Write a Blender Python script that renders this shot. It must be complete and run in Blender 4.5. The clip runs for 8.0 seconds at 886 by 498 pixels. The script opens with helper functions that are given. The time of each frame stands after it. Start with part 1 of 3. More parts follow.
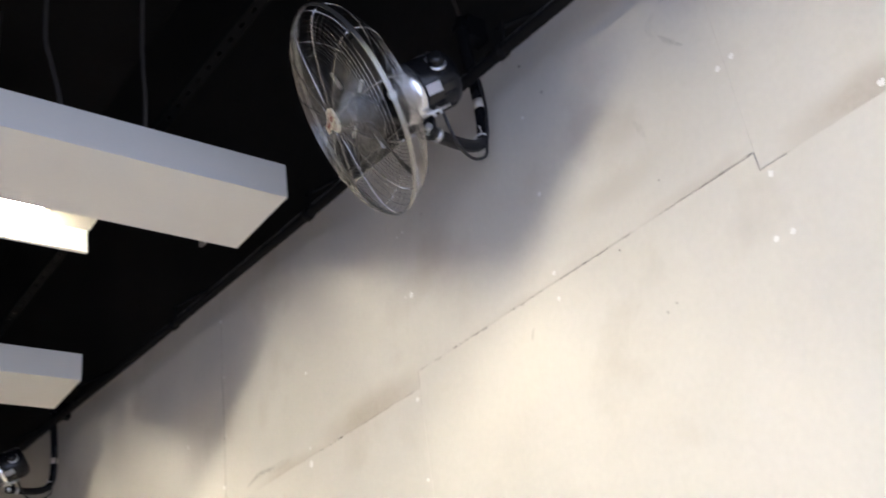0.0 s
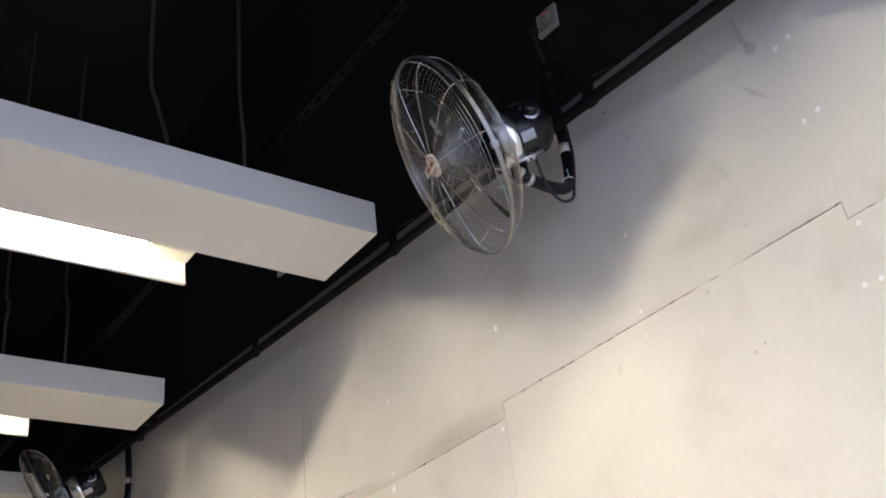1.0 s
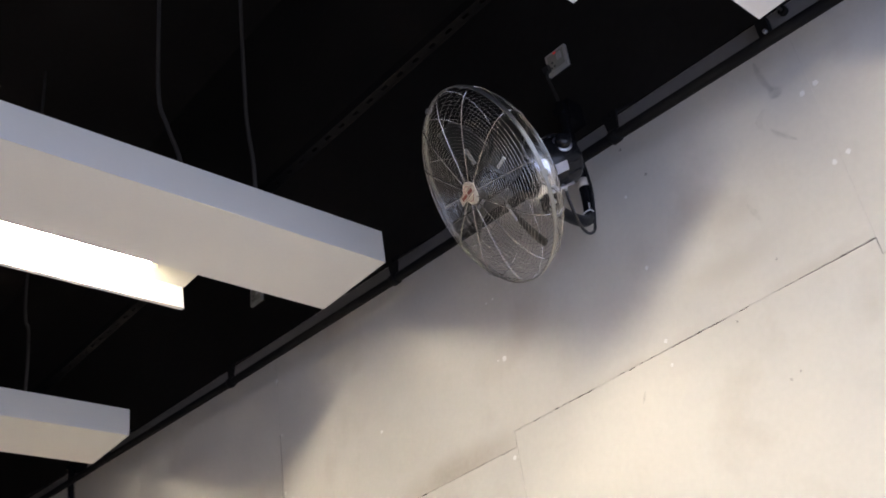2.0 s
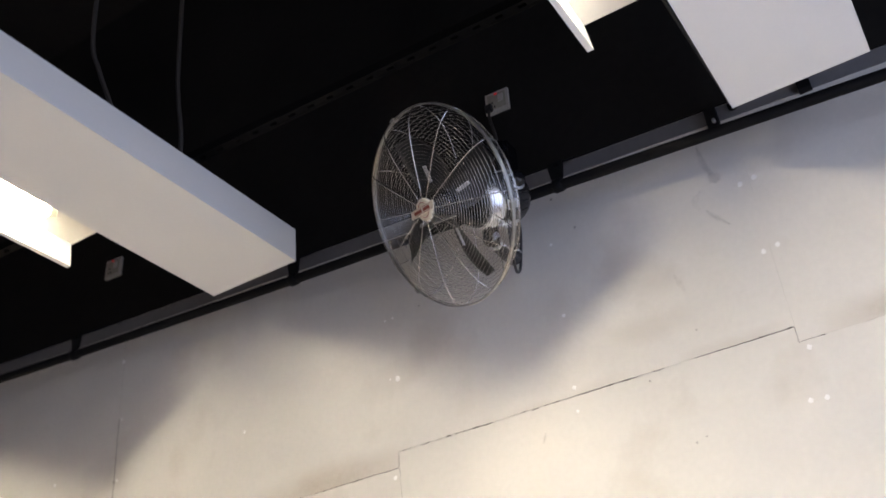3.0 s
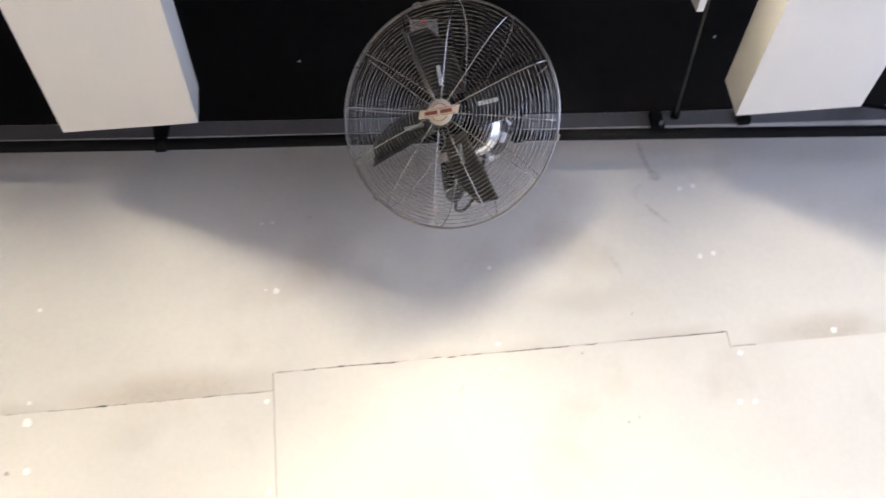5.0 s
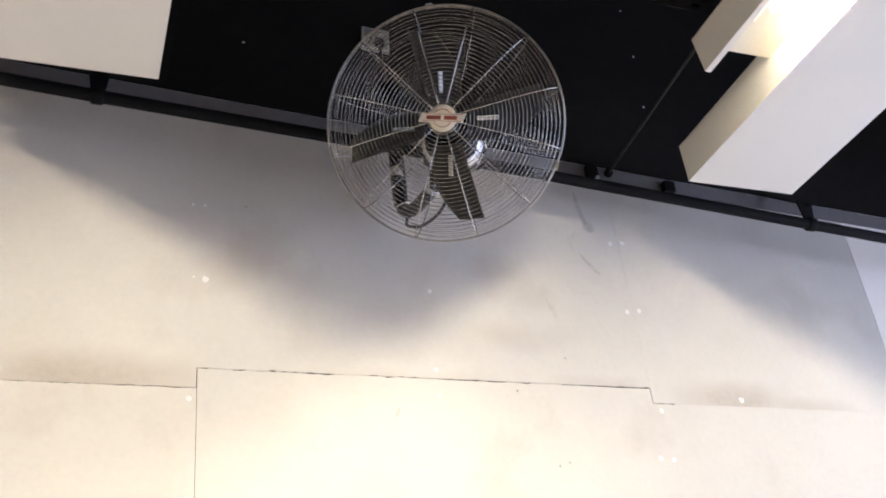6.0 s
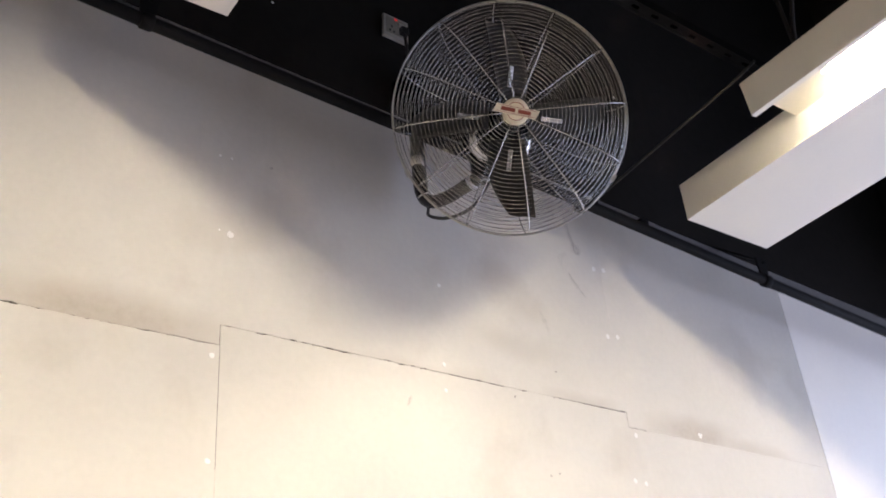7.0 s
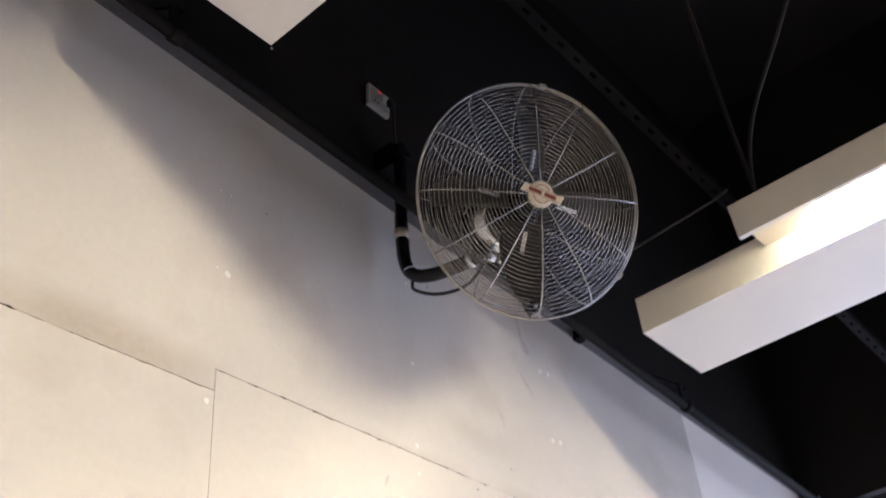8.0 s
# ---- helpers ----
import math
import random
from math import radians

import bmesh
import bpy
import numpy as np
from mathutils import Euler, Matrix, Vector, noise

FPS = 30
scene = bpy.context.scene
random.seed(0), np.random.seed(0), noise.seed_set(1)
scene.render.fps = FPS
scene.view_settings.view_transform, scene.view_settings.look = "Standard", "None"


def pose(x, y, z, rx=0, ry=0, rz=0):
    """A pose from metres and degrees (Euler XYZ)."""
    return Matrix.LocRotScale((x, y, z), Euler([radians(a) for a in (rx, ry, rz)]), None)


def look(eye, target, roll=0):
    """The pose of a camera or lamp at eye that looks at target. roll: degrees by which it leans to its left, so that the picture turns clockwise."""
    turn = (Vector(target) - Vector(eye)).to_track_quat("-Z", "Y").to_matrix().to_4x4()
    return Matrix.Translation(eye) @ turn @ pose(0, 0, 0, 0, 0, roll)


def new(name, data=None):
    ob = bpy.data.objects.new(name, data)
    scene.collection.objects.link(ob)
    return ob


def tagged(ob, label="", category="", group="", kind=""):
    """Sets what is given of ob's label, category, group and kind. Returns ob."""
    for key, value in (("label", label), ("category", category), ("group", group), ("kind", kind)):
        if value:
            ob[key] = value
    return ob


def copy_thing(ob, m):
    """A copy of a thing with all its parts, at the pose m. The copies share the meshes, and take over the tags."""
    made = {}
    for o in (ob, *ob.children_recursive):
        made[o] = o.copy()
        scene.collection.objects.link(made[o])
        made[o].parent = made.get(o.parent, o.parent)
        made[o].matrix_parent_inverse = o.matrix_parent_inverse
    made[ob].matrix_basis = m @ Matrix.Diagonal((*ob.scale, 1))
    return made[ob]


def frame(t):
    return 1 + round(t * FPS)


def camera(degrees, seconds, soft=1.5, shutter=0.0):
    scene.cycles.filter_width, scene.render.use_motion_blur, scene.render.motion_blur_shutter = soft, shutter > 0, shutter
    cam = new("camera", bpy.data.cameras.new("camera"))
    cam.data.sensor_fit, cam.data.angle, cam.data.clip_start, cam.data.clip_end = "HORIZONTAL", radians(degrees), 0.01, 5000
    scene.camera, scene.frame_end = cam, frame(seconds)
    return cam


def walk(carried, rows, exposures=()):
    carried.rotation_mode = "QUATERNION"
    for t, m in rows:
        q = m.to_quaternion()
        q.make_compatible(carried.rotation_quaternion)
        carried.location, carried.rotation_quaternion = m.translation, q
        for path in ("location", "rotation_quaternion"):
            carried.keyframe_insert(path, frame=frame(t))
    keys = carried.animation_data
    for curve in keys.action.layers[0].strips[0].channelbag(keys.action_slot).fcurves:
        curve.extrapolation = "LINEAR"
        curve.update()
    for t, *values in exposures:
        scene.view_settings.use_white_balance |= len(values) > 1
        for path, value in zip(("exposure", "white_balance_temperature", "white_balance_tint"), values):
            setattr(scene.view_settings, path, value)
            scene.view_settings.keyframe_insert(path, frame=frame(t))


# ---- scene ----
cam = camera(47.2, 8.0, soft=1.7, shutter=0.4)
PATH = [
    (0, (2.163, -1.690, 1.374), (0.827, -0.545, 2.325), -8.6),
    (0.5, (2.227, -1.707, 1.394), (0.820, -0.680, 2.377), -6.7),
    (1, (2.191, -1.898, 1.359), (0.834, -0.820, 2.357), -7.0),
    (1.2, (2.158, -1.986, 1.362), (0.824, -0.878, 2.360), -7.6),
    (2.3, (1.865, -2.258, 1.328), (0.778, -0.965, 2.399), -8.6),
    (2.5, (1.803, -2.301, 1.323), (0.795, -0.955, 2.405), -7.5),
    (3, (1.582, -2.493, 1.339), (0.772, -1.003, 2.399), -6.0),
    (3.5, (1.283, -2.571, 1.329), (0.651, -0.972, 2.350), -5.3),
    (4, (0.952, -2.612, 1.328), (0.499, -0.930, 2.310), -5.4),
    (4.5, (0.594, -2.599, 1.355), (0.394, -0.853, 2.311), -5.9),
    (5, (0.273, -2.488, 1.413), (0.421, -0.746, 2.383), -7.1),
    (5.2, (0.189, -2.450, 1.434), (0.464, -0.728, 2.414), -7.5),
    (6.3, (-0.434, -2.139, 1.437), (0.332, -0.605, 2.467), -6.0),
    (6.5, (-0.515, -2.085, 1.418), (0.308, -0.585, 2.454), -5.4),
    (7, (-0.785, -1.871, 1.403), (0.243, -0.512, 2.451), -5.3),
    (7.5, (-0.964, -1.664, 1.397), (0.194, -0.468, 2.506), -5.0),
    (8, (-1.079, -1.426, 1.397), (0.183, -0.458, 2.609), -5.9),
]
walk(cam, [(t, look(eye, target, roll)) for t, eye, target, roll in PATH],
     exposures=[(0.0, 0.79, 6200, 8), (0.5, 0.89, 6200, 7.5), (1.0, 0.67, 6300, 8.5), (1.2, 0.65, 6300, 9), (2.5, 0.72, 6350, 10), (3.0, 0.75, 6350, 10),
                (3.5, 0.79, 6450, 10), (4.0, 0.81, 6500, 10), (4.5, 0.84, 6450, 9.5), (5.0, 1.15, 6250, 9), (5.2, 1.21, 6250, 9), (6.3, 1.07, 6500, 10),
                (6.5, 1.03, 6500, 10.5), (7.0, 0.95, 6550, 11), (7.5, 0.85, 6550, 11), (8.0, 0.89, 6600, 12)])

# ------------------------------------------------------------ world and light
TUBE_POWER = 200.0
TUBE_COLOUR = (1.0, 0.875, 0.68)

world = bpy.data.worlds.new("sky")
scene.world = world
world.use_nodes = True
wn = world.node_tree.nodes
sky = wn.new("ShaderNodeTexSky")
sky.sky_type = "NISHITA"
sky.sun_disc = False
sky.sun_elevation, sky.sun_rotation = radians(48), radians(250)
wn["Background"].inputs["Strength"].default_value = 0.15
world.node_tree.links.new(sky.outputs[0], wn["Background"].inputs["Color"])

sun_data = bpy.data.lights.new("sun", "SUN")
sun_data.energy, sun_data.angle, sun_data.color = 2.5, radians(0.6), (1.0, 0.95, 0.88)
sun = new("sun", sun_data)
sun.matrix_world = look((-12, 4, 14), (0, 0, 0))

# sky light through the open side
day_data = bpy.data.lights.new("daylight", "AREA")
day_data.shape, day_data.size, day_data.size_y = "RECTANGLE", 4.6, 2.9
day_data.energy, day_data.color = 59.0, (0.60, 0.68, 1.0)
day = new("daylight", day_data)
day.matrix_world = look((3.12, -2.55, 1.6), (0.0, -2.55, 1.6))


# ------------------------------------------------------------ materials
def material(name, colour, rough=0.6, metal=0.0, spread=0.12, grain=40.0, bump=0.15, blotch=1.5, stain=None, joint_dirt=None, gloss=0.5, wave=0.0):
    """A surface with coarse blotches and fine grain in object space."""
    m = bpy.data.materials.new(name)
    m.use_nodes = True
    nt = m.node_tree
    n, lk = nt.nodes, nt.links
    b = n["Principled BSDF"]
    b.inputs["Metallic"].default_value = metal
    b.inputs["Specular IOR Level"].default_value = gloss
    tc = n.new("ShaderNodeTexCoord")
    big = n.new("ShaderNodeTexNoise")
    big.inputs["Scale"].default_value, big.inputs["Detail"].default_value = blotch, 6
    fine = n.new("ShaderNodeTexNoise")
    fine.inputs["Scale"].default_value, fine.inputs["Detail"].default_value = grain, 4
    lk.new(tc.outputs["Object"], big.inputs["Vector"])
    lk.new(tc.outputs["Object"], fine.inputs["Vector"])
    mix = n.new("ShaderNodeMath")
    mix.operation = "MULTIPLY_ADD"
    mix.inputs[1].default_value = 0.35
    lk.new(fine.outputs["Fac"], mix.inputs[0])
    lk.new(big.outputs["Fac"], mix.inputs[2])
    ramp = n.new("ShaderNodeValToRGB")
    ramp.color_ramp.elements[0].position, ramp.color_ramp.elements[1].position = 0.45, 0.9
    ramp.color_ramp.elements[0].color = (*[c * (1 - spread) for c in colour], 1)
    ramp.color_ramp.elements[1].color = (*[min(1, c * (1 + spread)) for c in colour], 1)
    lk.new(mix.outputs[0], ramp.inputs[0])
    out = ramp.outputs[0]
    if stain:
        st = n.new("ShaderNodeTexNoise")
        st.inputs["Scale"].default_value, st.inputs["Detail"].default_value = stain[1], 7
        lk.new(tc.outputs["Object"], st.inputs["Vector"])
        sr = n.new("ShaderNodeMapRange")
        sr.inputs["From Min"].default_value, sr.inputs["From Max"].default_value = stain[2], stain[2] + 0.14
        sr.inputs["To Max"].default_value = stain[3]
        lk.new(st.outputs["Fac"], sr.inputs["Value"])
        mc = n.new("ShaderNodeMix")
        mc.data_type = "RGBA"
        mc.inputs["B"].default_value = (*stain[0], 1)
        lk.new(sr.outputs[0], mc.inputs["Factor"])
        lk.new(out, mc.inputs["A"])
        out = mc.outputs["Result"]
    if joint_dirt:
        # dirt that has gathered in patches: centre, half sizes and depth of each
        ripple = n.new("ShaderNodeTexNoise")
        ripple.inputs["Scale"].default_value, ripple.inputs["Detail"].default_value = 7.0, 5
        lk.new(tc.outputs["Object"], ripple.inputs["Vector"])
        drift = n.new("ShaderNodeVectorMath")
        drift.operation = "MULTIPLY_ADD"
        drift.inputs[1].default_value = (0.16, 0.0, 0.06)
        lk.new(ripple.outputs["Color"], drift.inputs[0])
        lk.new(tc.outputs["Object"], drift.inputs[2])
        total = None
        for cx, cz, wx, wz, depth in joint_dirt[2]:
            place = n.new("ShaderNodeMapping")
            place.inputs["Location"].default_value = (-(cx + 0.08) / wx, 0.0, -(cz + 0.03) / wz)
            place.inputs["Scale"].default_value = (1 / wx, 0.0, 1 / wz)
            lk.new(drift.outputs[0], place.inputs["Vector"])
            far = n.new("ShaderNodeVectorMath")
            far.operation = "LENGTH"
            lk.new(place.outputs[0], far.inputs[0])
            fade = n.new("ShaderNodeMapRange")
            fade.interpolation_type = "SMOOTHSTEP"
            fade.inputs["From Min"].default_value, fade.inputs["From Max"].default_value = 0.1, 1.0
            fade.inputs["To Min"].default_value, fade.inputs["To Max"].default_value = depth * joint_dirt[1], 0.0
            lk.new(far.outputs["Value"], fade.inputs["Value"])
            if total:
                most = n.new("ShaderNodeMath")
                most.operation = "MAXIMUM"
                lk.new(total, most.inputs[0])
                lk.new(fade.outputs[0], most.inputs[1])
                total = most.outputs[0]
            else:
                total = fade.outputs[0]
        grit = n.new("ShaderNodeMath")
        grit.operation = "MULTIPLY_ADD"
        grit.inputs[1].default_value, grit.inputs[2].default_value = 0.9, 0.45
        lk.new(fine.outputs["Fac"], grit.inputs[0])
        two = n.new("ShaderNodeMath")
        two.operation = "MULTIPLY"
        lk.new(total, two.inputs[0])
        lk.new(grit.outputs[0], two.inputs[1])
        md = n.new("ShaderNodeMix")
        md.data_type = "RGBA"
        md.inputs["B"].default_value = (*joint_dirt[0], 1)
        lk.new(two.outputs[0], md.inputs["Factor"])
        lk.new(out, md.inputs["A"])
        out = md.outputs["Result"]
    lk.new(out, b.inputs["Base Color"])
    rr = n.new("ShaderNodeMapRange")
    rr.inputs["To Min"].default_value, rr.inputs["To Max"].default_value = max(0.02, rough - 0.1), min(1, rough + 0.1)
    lk.new(big.outputs["Fac"], rr.inputs["Value"])
    lk.new(rr.outputs[0], b.inputs["Roughness"])
    if bump:
        bp = n.new("ShaderNodeBump")
        bp.inputs["Strength"].default_value, bp.inputs["Distance"].default_value = bump, 0.002
        lk.new(fine.outputs["Fac"], bp.inputs["Height"])
        lk.new(bp.outputs[0], b.inputs["Normal"])
        if wave:
            swell = n.new("ShaderNodeTexNoise")
            swell.inputs["Scale"].default_value, swell.inputs["Detail"].default_value = 4.0, 2
            lk.new(tc.outputs["Object"], swell.inputs["Vector"])
            wb = n.new("ShaderNodeBump")
            wb.inputs["Strength"].default_value, wb.inputs["Distance"].default_value = 1.0, wave
            lk.new(swell.outputs["Fac"], wb.inputs["Height"])
            lk.new(wb.outputs[0], bp.inputs["Normal"])
    return m


BOARD = material("cement_board", (0.60, 0.575, 0.53), 0.75, spread=0.07, grain=60, bump=0.12, blotch=2.2,
                 wave=0.006, stain=((0.44, 0.40, 0.35), 3.1, 0.56, 0.42))
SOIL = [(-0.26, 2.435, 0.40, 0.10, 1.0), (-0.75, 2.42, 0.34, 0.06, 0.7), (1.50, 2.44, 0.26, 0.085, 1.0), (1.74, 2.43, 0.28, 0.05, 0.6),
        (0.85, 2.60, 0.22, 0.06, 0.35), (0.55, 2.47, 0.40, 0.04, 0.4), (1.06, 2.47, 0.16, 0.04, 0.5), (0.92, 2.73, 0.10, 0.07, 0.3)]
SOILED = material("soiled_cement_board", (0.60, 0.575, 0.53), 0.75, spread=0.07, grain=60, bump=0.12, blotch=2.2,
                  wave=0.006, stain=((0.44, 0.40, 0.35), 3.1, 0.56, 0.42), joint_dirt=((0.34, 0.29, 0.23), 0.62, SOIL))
WHITE_WALL = material("white_wall_paint", (0.88, 0.84, 0.79), 0.6, spread=0.04, grain=50, bump=0.1, blotch=2.0)
# board above the pipe, with the shade there put into a darker grey
SHADED_STRIP = material("shaded_board_grey", (0.142, 0.138, 0.138), 0.8, spread=0.15, grain=40, bump=0.15, blotch=2.5)
BLACK_WALL = material("black_wall_paint", (0.0125, 0.0112, 0.0098), 0.8, spread=0.35, grain=30, bump=0.2, blotch=1.6, gloss=0.12)
BACKING = material("joint_backing", (0.05, 0.042, 0.034), 0.9, spread=0.3)
CONCRETE = material("concrete_floor", (0.187, 0.162, 0.15), 0.7, spread=0.2, grain=25, bump=0.3, blotch=0.9)
PLAIN = material("plain_wall_paint", (0.262, 0.244, 0.236), 0.7, spread=0.06, grain=30)
ASPHALT = material("outside_ground", (0.20, 0.20, 0.20), 0.9, spread=0.2, grain=8)
LAMINATE = material("white_laminate", (0.74, 0.72, 0.67), 0.45, spread=0.03, grain=90, bump=0.04, blotch=1.2)
BATTEN = material("white_enamel", (0.80, 0.76, 0.66), 0.35, spread=0.05, grain=60, bump=0.03)
BLACK_PIPE = material("black_pipe_paint", (0.006, 0.0058, 0.0060), 0.7, spread=0.3, grain=50, bump=0.15, blotch=4, gloss=0.12)
BLACK_STEEL = material("dark_slotted_steel", (0.005, 0.0047, 0.0044), 0.75, metal=0.0, spread=0.25, grain=40, gloss=0.08)
FAN_BLACK = material("fan_black_enamel", (0.008, 0.008, 0.009), 0.25, spread=0.2, grain=60, bump=0.05, gloss=0.35)
WIRE = material("chromed_wire", (0.56, 0.55, 0.535), 0.17, metal=1.0, spread=0.15, grain=120, bump=0.05, blotch=9)
RIM = material("dull_chromed_rim", (0.38, 0.375, 0.35), 0.34, metal=0.9, spread=0.2, grain=80, bump=0.05, blotch=7)
ALUMINIUM = material("brushed_aluminium", (0.66, 0.67, 0.70), 0.42, metal=1.0, spread=0.1, grain=150, bump=0.1)
BAND = material("polished_band", (0.86, 0.86, 0.88), 0.24, metal=0.95, spread=0.12, grain=120, bump=0.08)
BLADE = material("grey_fan_blade", (0.045, 0.044, 0.041), 0.5, metal=0.2, spread=0.15, grain=50, bump=0.05)
RUBBER = material("black_rubber", (0.012, 0.012, 0.013), 0.45, spread=0.2, grain=80)
CABLE = material("dusty_dark_cable", (0.055, 0.047, 0.040), 0.6, spread=0.25, grain=60)
ROD = material("dull_steel_rod", (0.050, 0.048, 0.042), 0.5, metal=0.4, spread=0.2, grain=60)
LEAD = material("dark_brown_sleeve", (0.022, 0.019, 0.016), 0.6, spread=0.2, grain=80)
TAPE = material("cream_tape", (0.55, 0.50, 0.43), 0.6, spread=0.15, grain=60)
CREAM = material("cream_badge", (0.78, 0.72, 0.58), 0.4, spread=0.06, grain=80, bump=0.02)
RED = material("red_print", (0.26, 0.06, 0.035), 0.5, spread=0.1)
PAPER = material("silver_label", (0.76, 0.76, 0.79), 0.4, spread=0.06)
PLATE = material("dirty_white_plastic", (0.40, 0.385, 0.35), 0.45, spread=0.15, grain=60, blotch=12)
OLIVE = material("olive_grey_plastic", (0.27, 0.265, 0.22), 0.5, spread=0.15, grain=60, blotch=14)
PUTTY = material("white_putty", (0.80, 0.79, 0.77), 0.6, spread=0.05)


def smear(name, colour, amount):
    """A rubbed-on stain that lets the board show through in patches."""
    m = material(name, colour, 0.8, spread=0.15)
    n, lk = m.node_tree.nodes, m.node_tree.links
    tc = n.new("ShaderNodeTexCoord")
    patch = n.new("ShaderNodeTexNoise")
    patch.inputs["Scale"].default_value, patch.inputs["Detail"].default_value = 55, 3
    lk.new(tc.outputs["Object"], patch.inputs["Vector"])
    cut = n.new("ShaderNodeMapRange")
    cut.inputs["From Min"].default_value, cut.inputs["From Max"].default_value = 0.35, 0.65
    cut.inputs["To Min"].default_value, cut.inputs["To Max"].default_value = amount * 0.35, amount
    lk.new(patch.outputs["Fac"], cut.inputs["Value"])
    lk.new(cut.outputs[0], n["Principled BSDF"].inputs["Alpha"])
    return m


SMEAR = smear("brown_smear", (0.27, 0.225, 0.205), 0.08)
DARK_SMEAR = smear("dark_brown_smear", (0.21, 0.17, 0.14), 0.070)
SPECK = smear("dark_speck", (0.12, 0.10, 0.085), 0.42)


def glow(name, colour, strength):
    m = bpy.data.materials.new(name)
    m.use_nodes = True
    b = m.node_tree.nodes["Principled BSDF"]
    b.inputs["Base Color"].default_value = (*colour, 1)
    b.inputs["Emission Color"].default_value = (*colour, 1)
    b.inputs["Emission Strength"].default_value = strength
    return m


TUBE = glow("lit_tube", TUBE_COLOUR, TUBE_POWER)
LED = glow("red_neon", (0.6, 0.03, 0.03), 0.35)


# ------------------------------------------------------------ mesh helpers
def block(bm, x0, x1, y0, y1, z0, z1, m=None):
    v = [bm.verts.new((x, y, z)) for x in (x0, x1) for y in (y0, y1) for z in (z0, z1)]
    for f in ((0, 1, 3, 2), (4, 6, 7, 5), (0, 4, 5, 1), (2, 3, 7, 6), (0, 2, 6, 4), (1, 5, 7, 3)):
        bm.faces.new([v[i] for i in f])
    if m:
        bmesh.ops.transform(bm, matrix=m, verts=v)
    return v


def prism(bm, outline, y0, y1):
    """A plate from an outline in x and z, between two depths."""
    a = [bm.verts.new((x, y0, z)) for x, z in outline]
    b = [bm.verts.new((x, y1, z)) for x, z in outline]
    bm.faces.new(a), bm.faces.new(b[::-1])
    for i in range(len(a)):
        j = (i + 1) % len(a)
        bm.faces.new((a[i], b[i], b[j], a[j]))


def sweep(bm, points, radius, sides=10, closed=False, radii=None, caps=True):
    """A round wire or pipe along points."""
    pts = [Vector(p) for p in points]
    rings, n, side = [], len(pts), None
    for i, p in enumerate(pts):
        ahead = pts[(i + 1) % n] if closed or i < n - 1 else p
        back = pts[i - 1] if closed or i > 0 else p
        t = (ahead - back).normalized()
        if side is None:
            side = t.orthogonal().normalized()
        side = (side - t * side.dot(t)).normalized()
        other = t.cross(side)
        r = radii[i] if radii else radius
        rings.append([bm.verts.new(p + r * (math.cos(a) * side + math.sin(a) * other))
                      for a in (2 * math.pi * k / sides for k in range(sides))])
    for i in range(n if closed else n - 1):
        a, b = rings[i], rings[(i + 1) % n]
        for k in range(sides):
            f = bm.faces.new((a[k], a[(k + 1) % sides], b[(k + 1) % sides], b[k]))
            f.smooth = True
    if not closed and caps:
        bm.faces.new(rings[0][::-1]), bm.faces.new(rings[-1])


def lathe(bm, profile, sides=32):
    """A turned body about z from (radius, height) pairs."""
    rows = []
    for r, z in profile:
        rows.append([bm.verts.new((r * math.cos(2 * math.pi * k / sides), r * math.sin(2 * math.pi * k / sides), z))
                     for k in range(sides)])
    for a, b in zip(rows, rows[1:]):
        for k in range(sides):
            f = bm.faces.new((a[k], a[(k + 1) % sides], b[(k + 1) % sides], b[k]))
            f.smooth = True
    bm.faces.new(rows[0][::-1]), bm.faces.new(rows[-1])


def smooth_path(points, steps=8):
    """A rounded line through points."""
    p = [Vector(q) for q in points]
    p = [2 * p[0] - p[1]] + p + [2 * p[-1] - p[-2]]
    out = []
    for i in range(1, len(p) - 2):
        a, b, c, d = p[i - 1:i + 3]
        for s in range(steps):
            t = s / steps
            out.append(0.5 * (2 * b + (c - a) * t + (2 * a - 5 * b + 4 * c - d) * t * t + (3 * b - a - 3 * c + d) * t ** 3))
    return out + [p[-2]]


def bevel(bm, width, segments=2):
    edges = [e for e in bm.edges if e.is_manifold and e.calc_face_angle(0) > 0.6]
    bmesh.ops.bevel(bm, geom=edges, offset=width, segments=segments, affect="EDGES", profile=0.6)


def finish(name, bm, mat):
    bmesh.ops.recalc_face_normals(bm, faces=bm.faces)
    me = bpy.data.meshes.new(name)
    bm.to_mesh(me)
    bm.free()
    me.materials.append(mat)
    return new(name, me)


def part(name, bm, mat, parent, label=""):
    ob = finish(name, bm, mat)
    ob.parent = parent
    return tagged(ob, label=label)


def thing(name, place, label, category, group=""):
    ob = new(name)
    ob.empty_display_size = 0.1
    ob.location = place
    return tagged(ob, label=label, category=category, group=group)


def structure(name, bm, mat, label):
    return tagged(finish(name, bm, mat), label=label, category=name.split("_")[0], kind="structure")


# ------------------------------------------------------------ the place
LEFT, RIGHT, BACK, TOP = -9.0, 3.07, -5.0, 5.2
SLAB_FACE = -0.008   # the black upper wall stands proud of the boards
BOARD_TOP = 3.90    # the light boards end here, behind the black slab


def slab_z(x):
    """Lower edge of the black upper wall."""
    return 3.2905 - 0.0640 * x + 0.002 * x * x

bm = bmesh.new()
block(bm, LEFT - 0.2, RIGHT + 0.2, BACK - 0.2, 0.3, -0.2, 0.0)
structure("floor", bm, CONCRETE, "plain brownish grey concrete floor of the room")

bm = bmesh.new()
block(bm, LEFT - 0.2, RIGHT + 0.2, BACK - 0.2, 0.3, TOP, TOP + 0.2)
structure("ceiling", bm, BLACK_WALL, "high ceiling painted flat black")

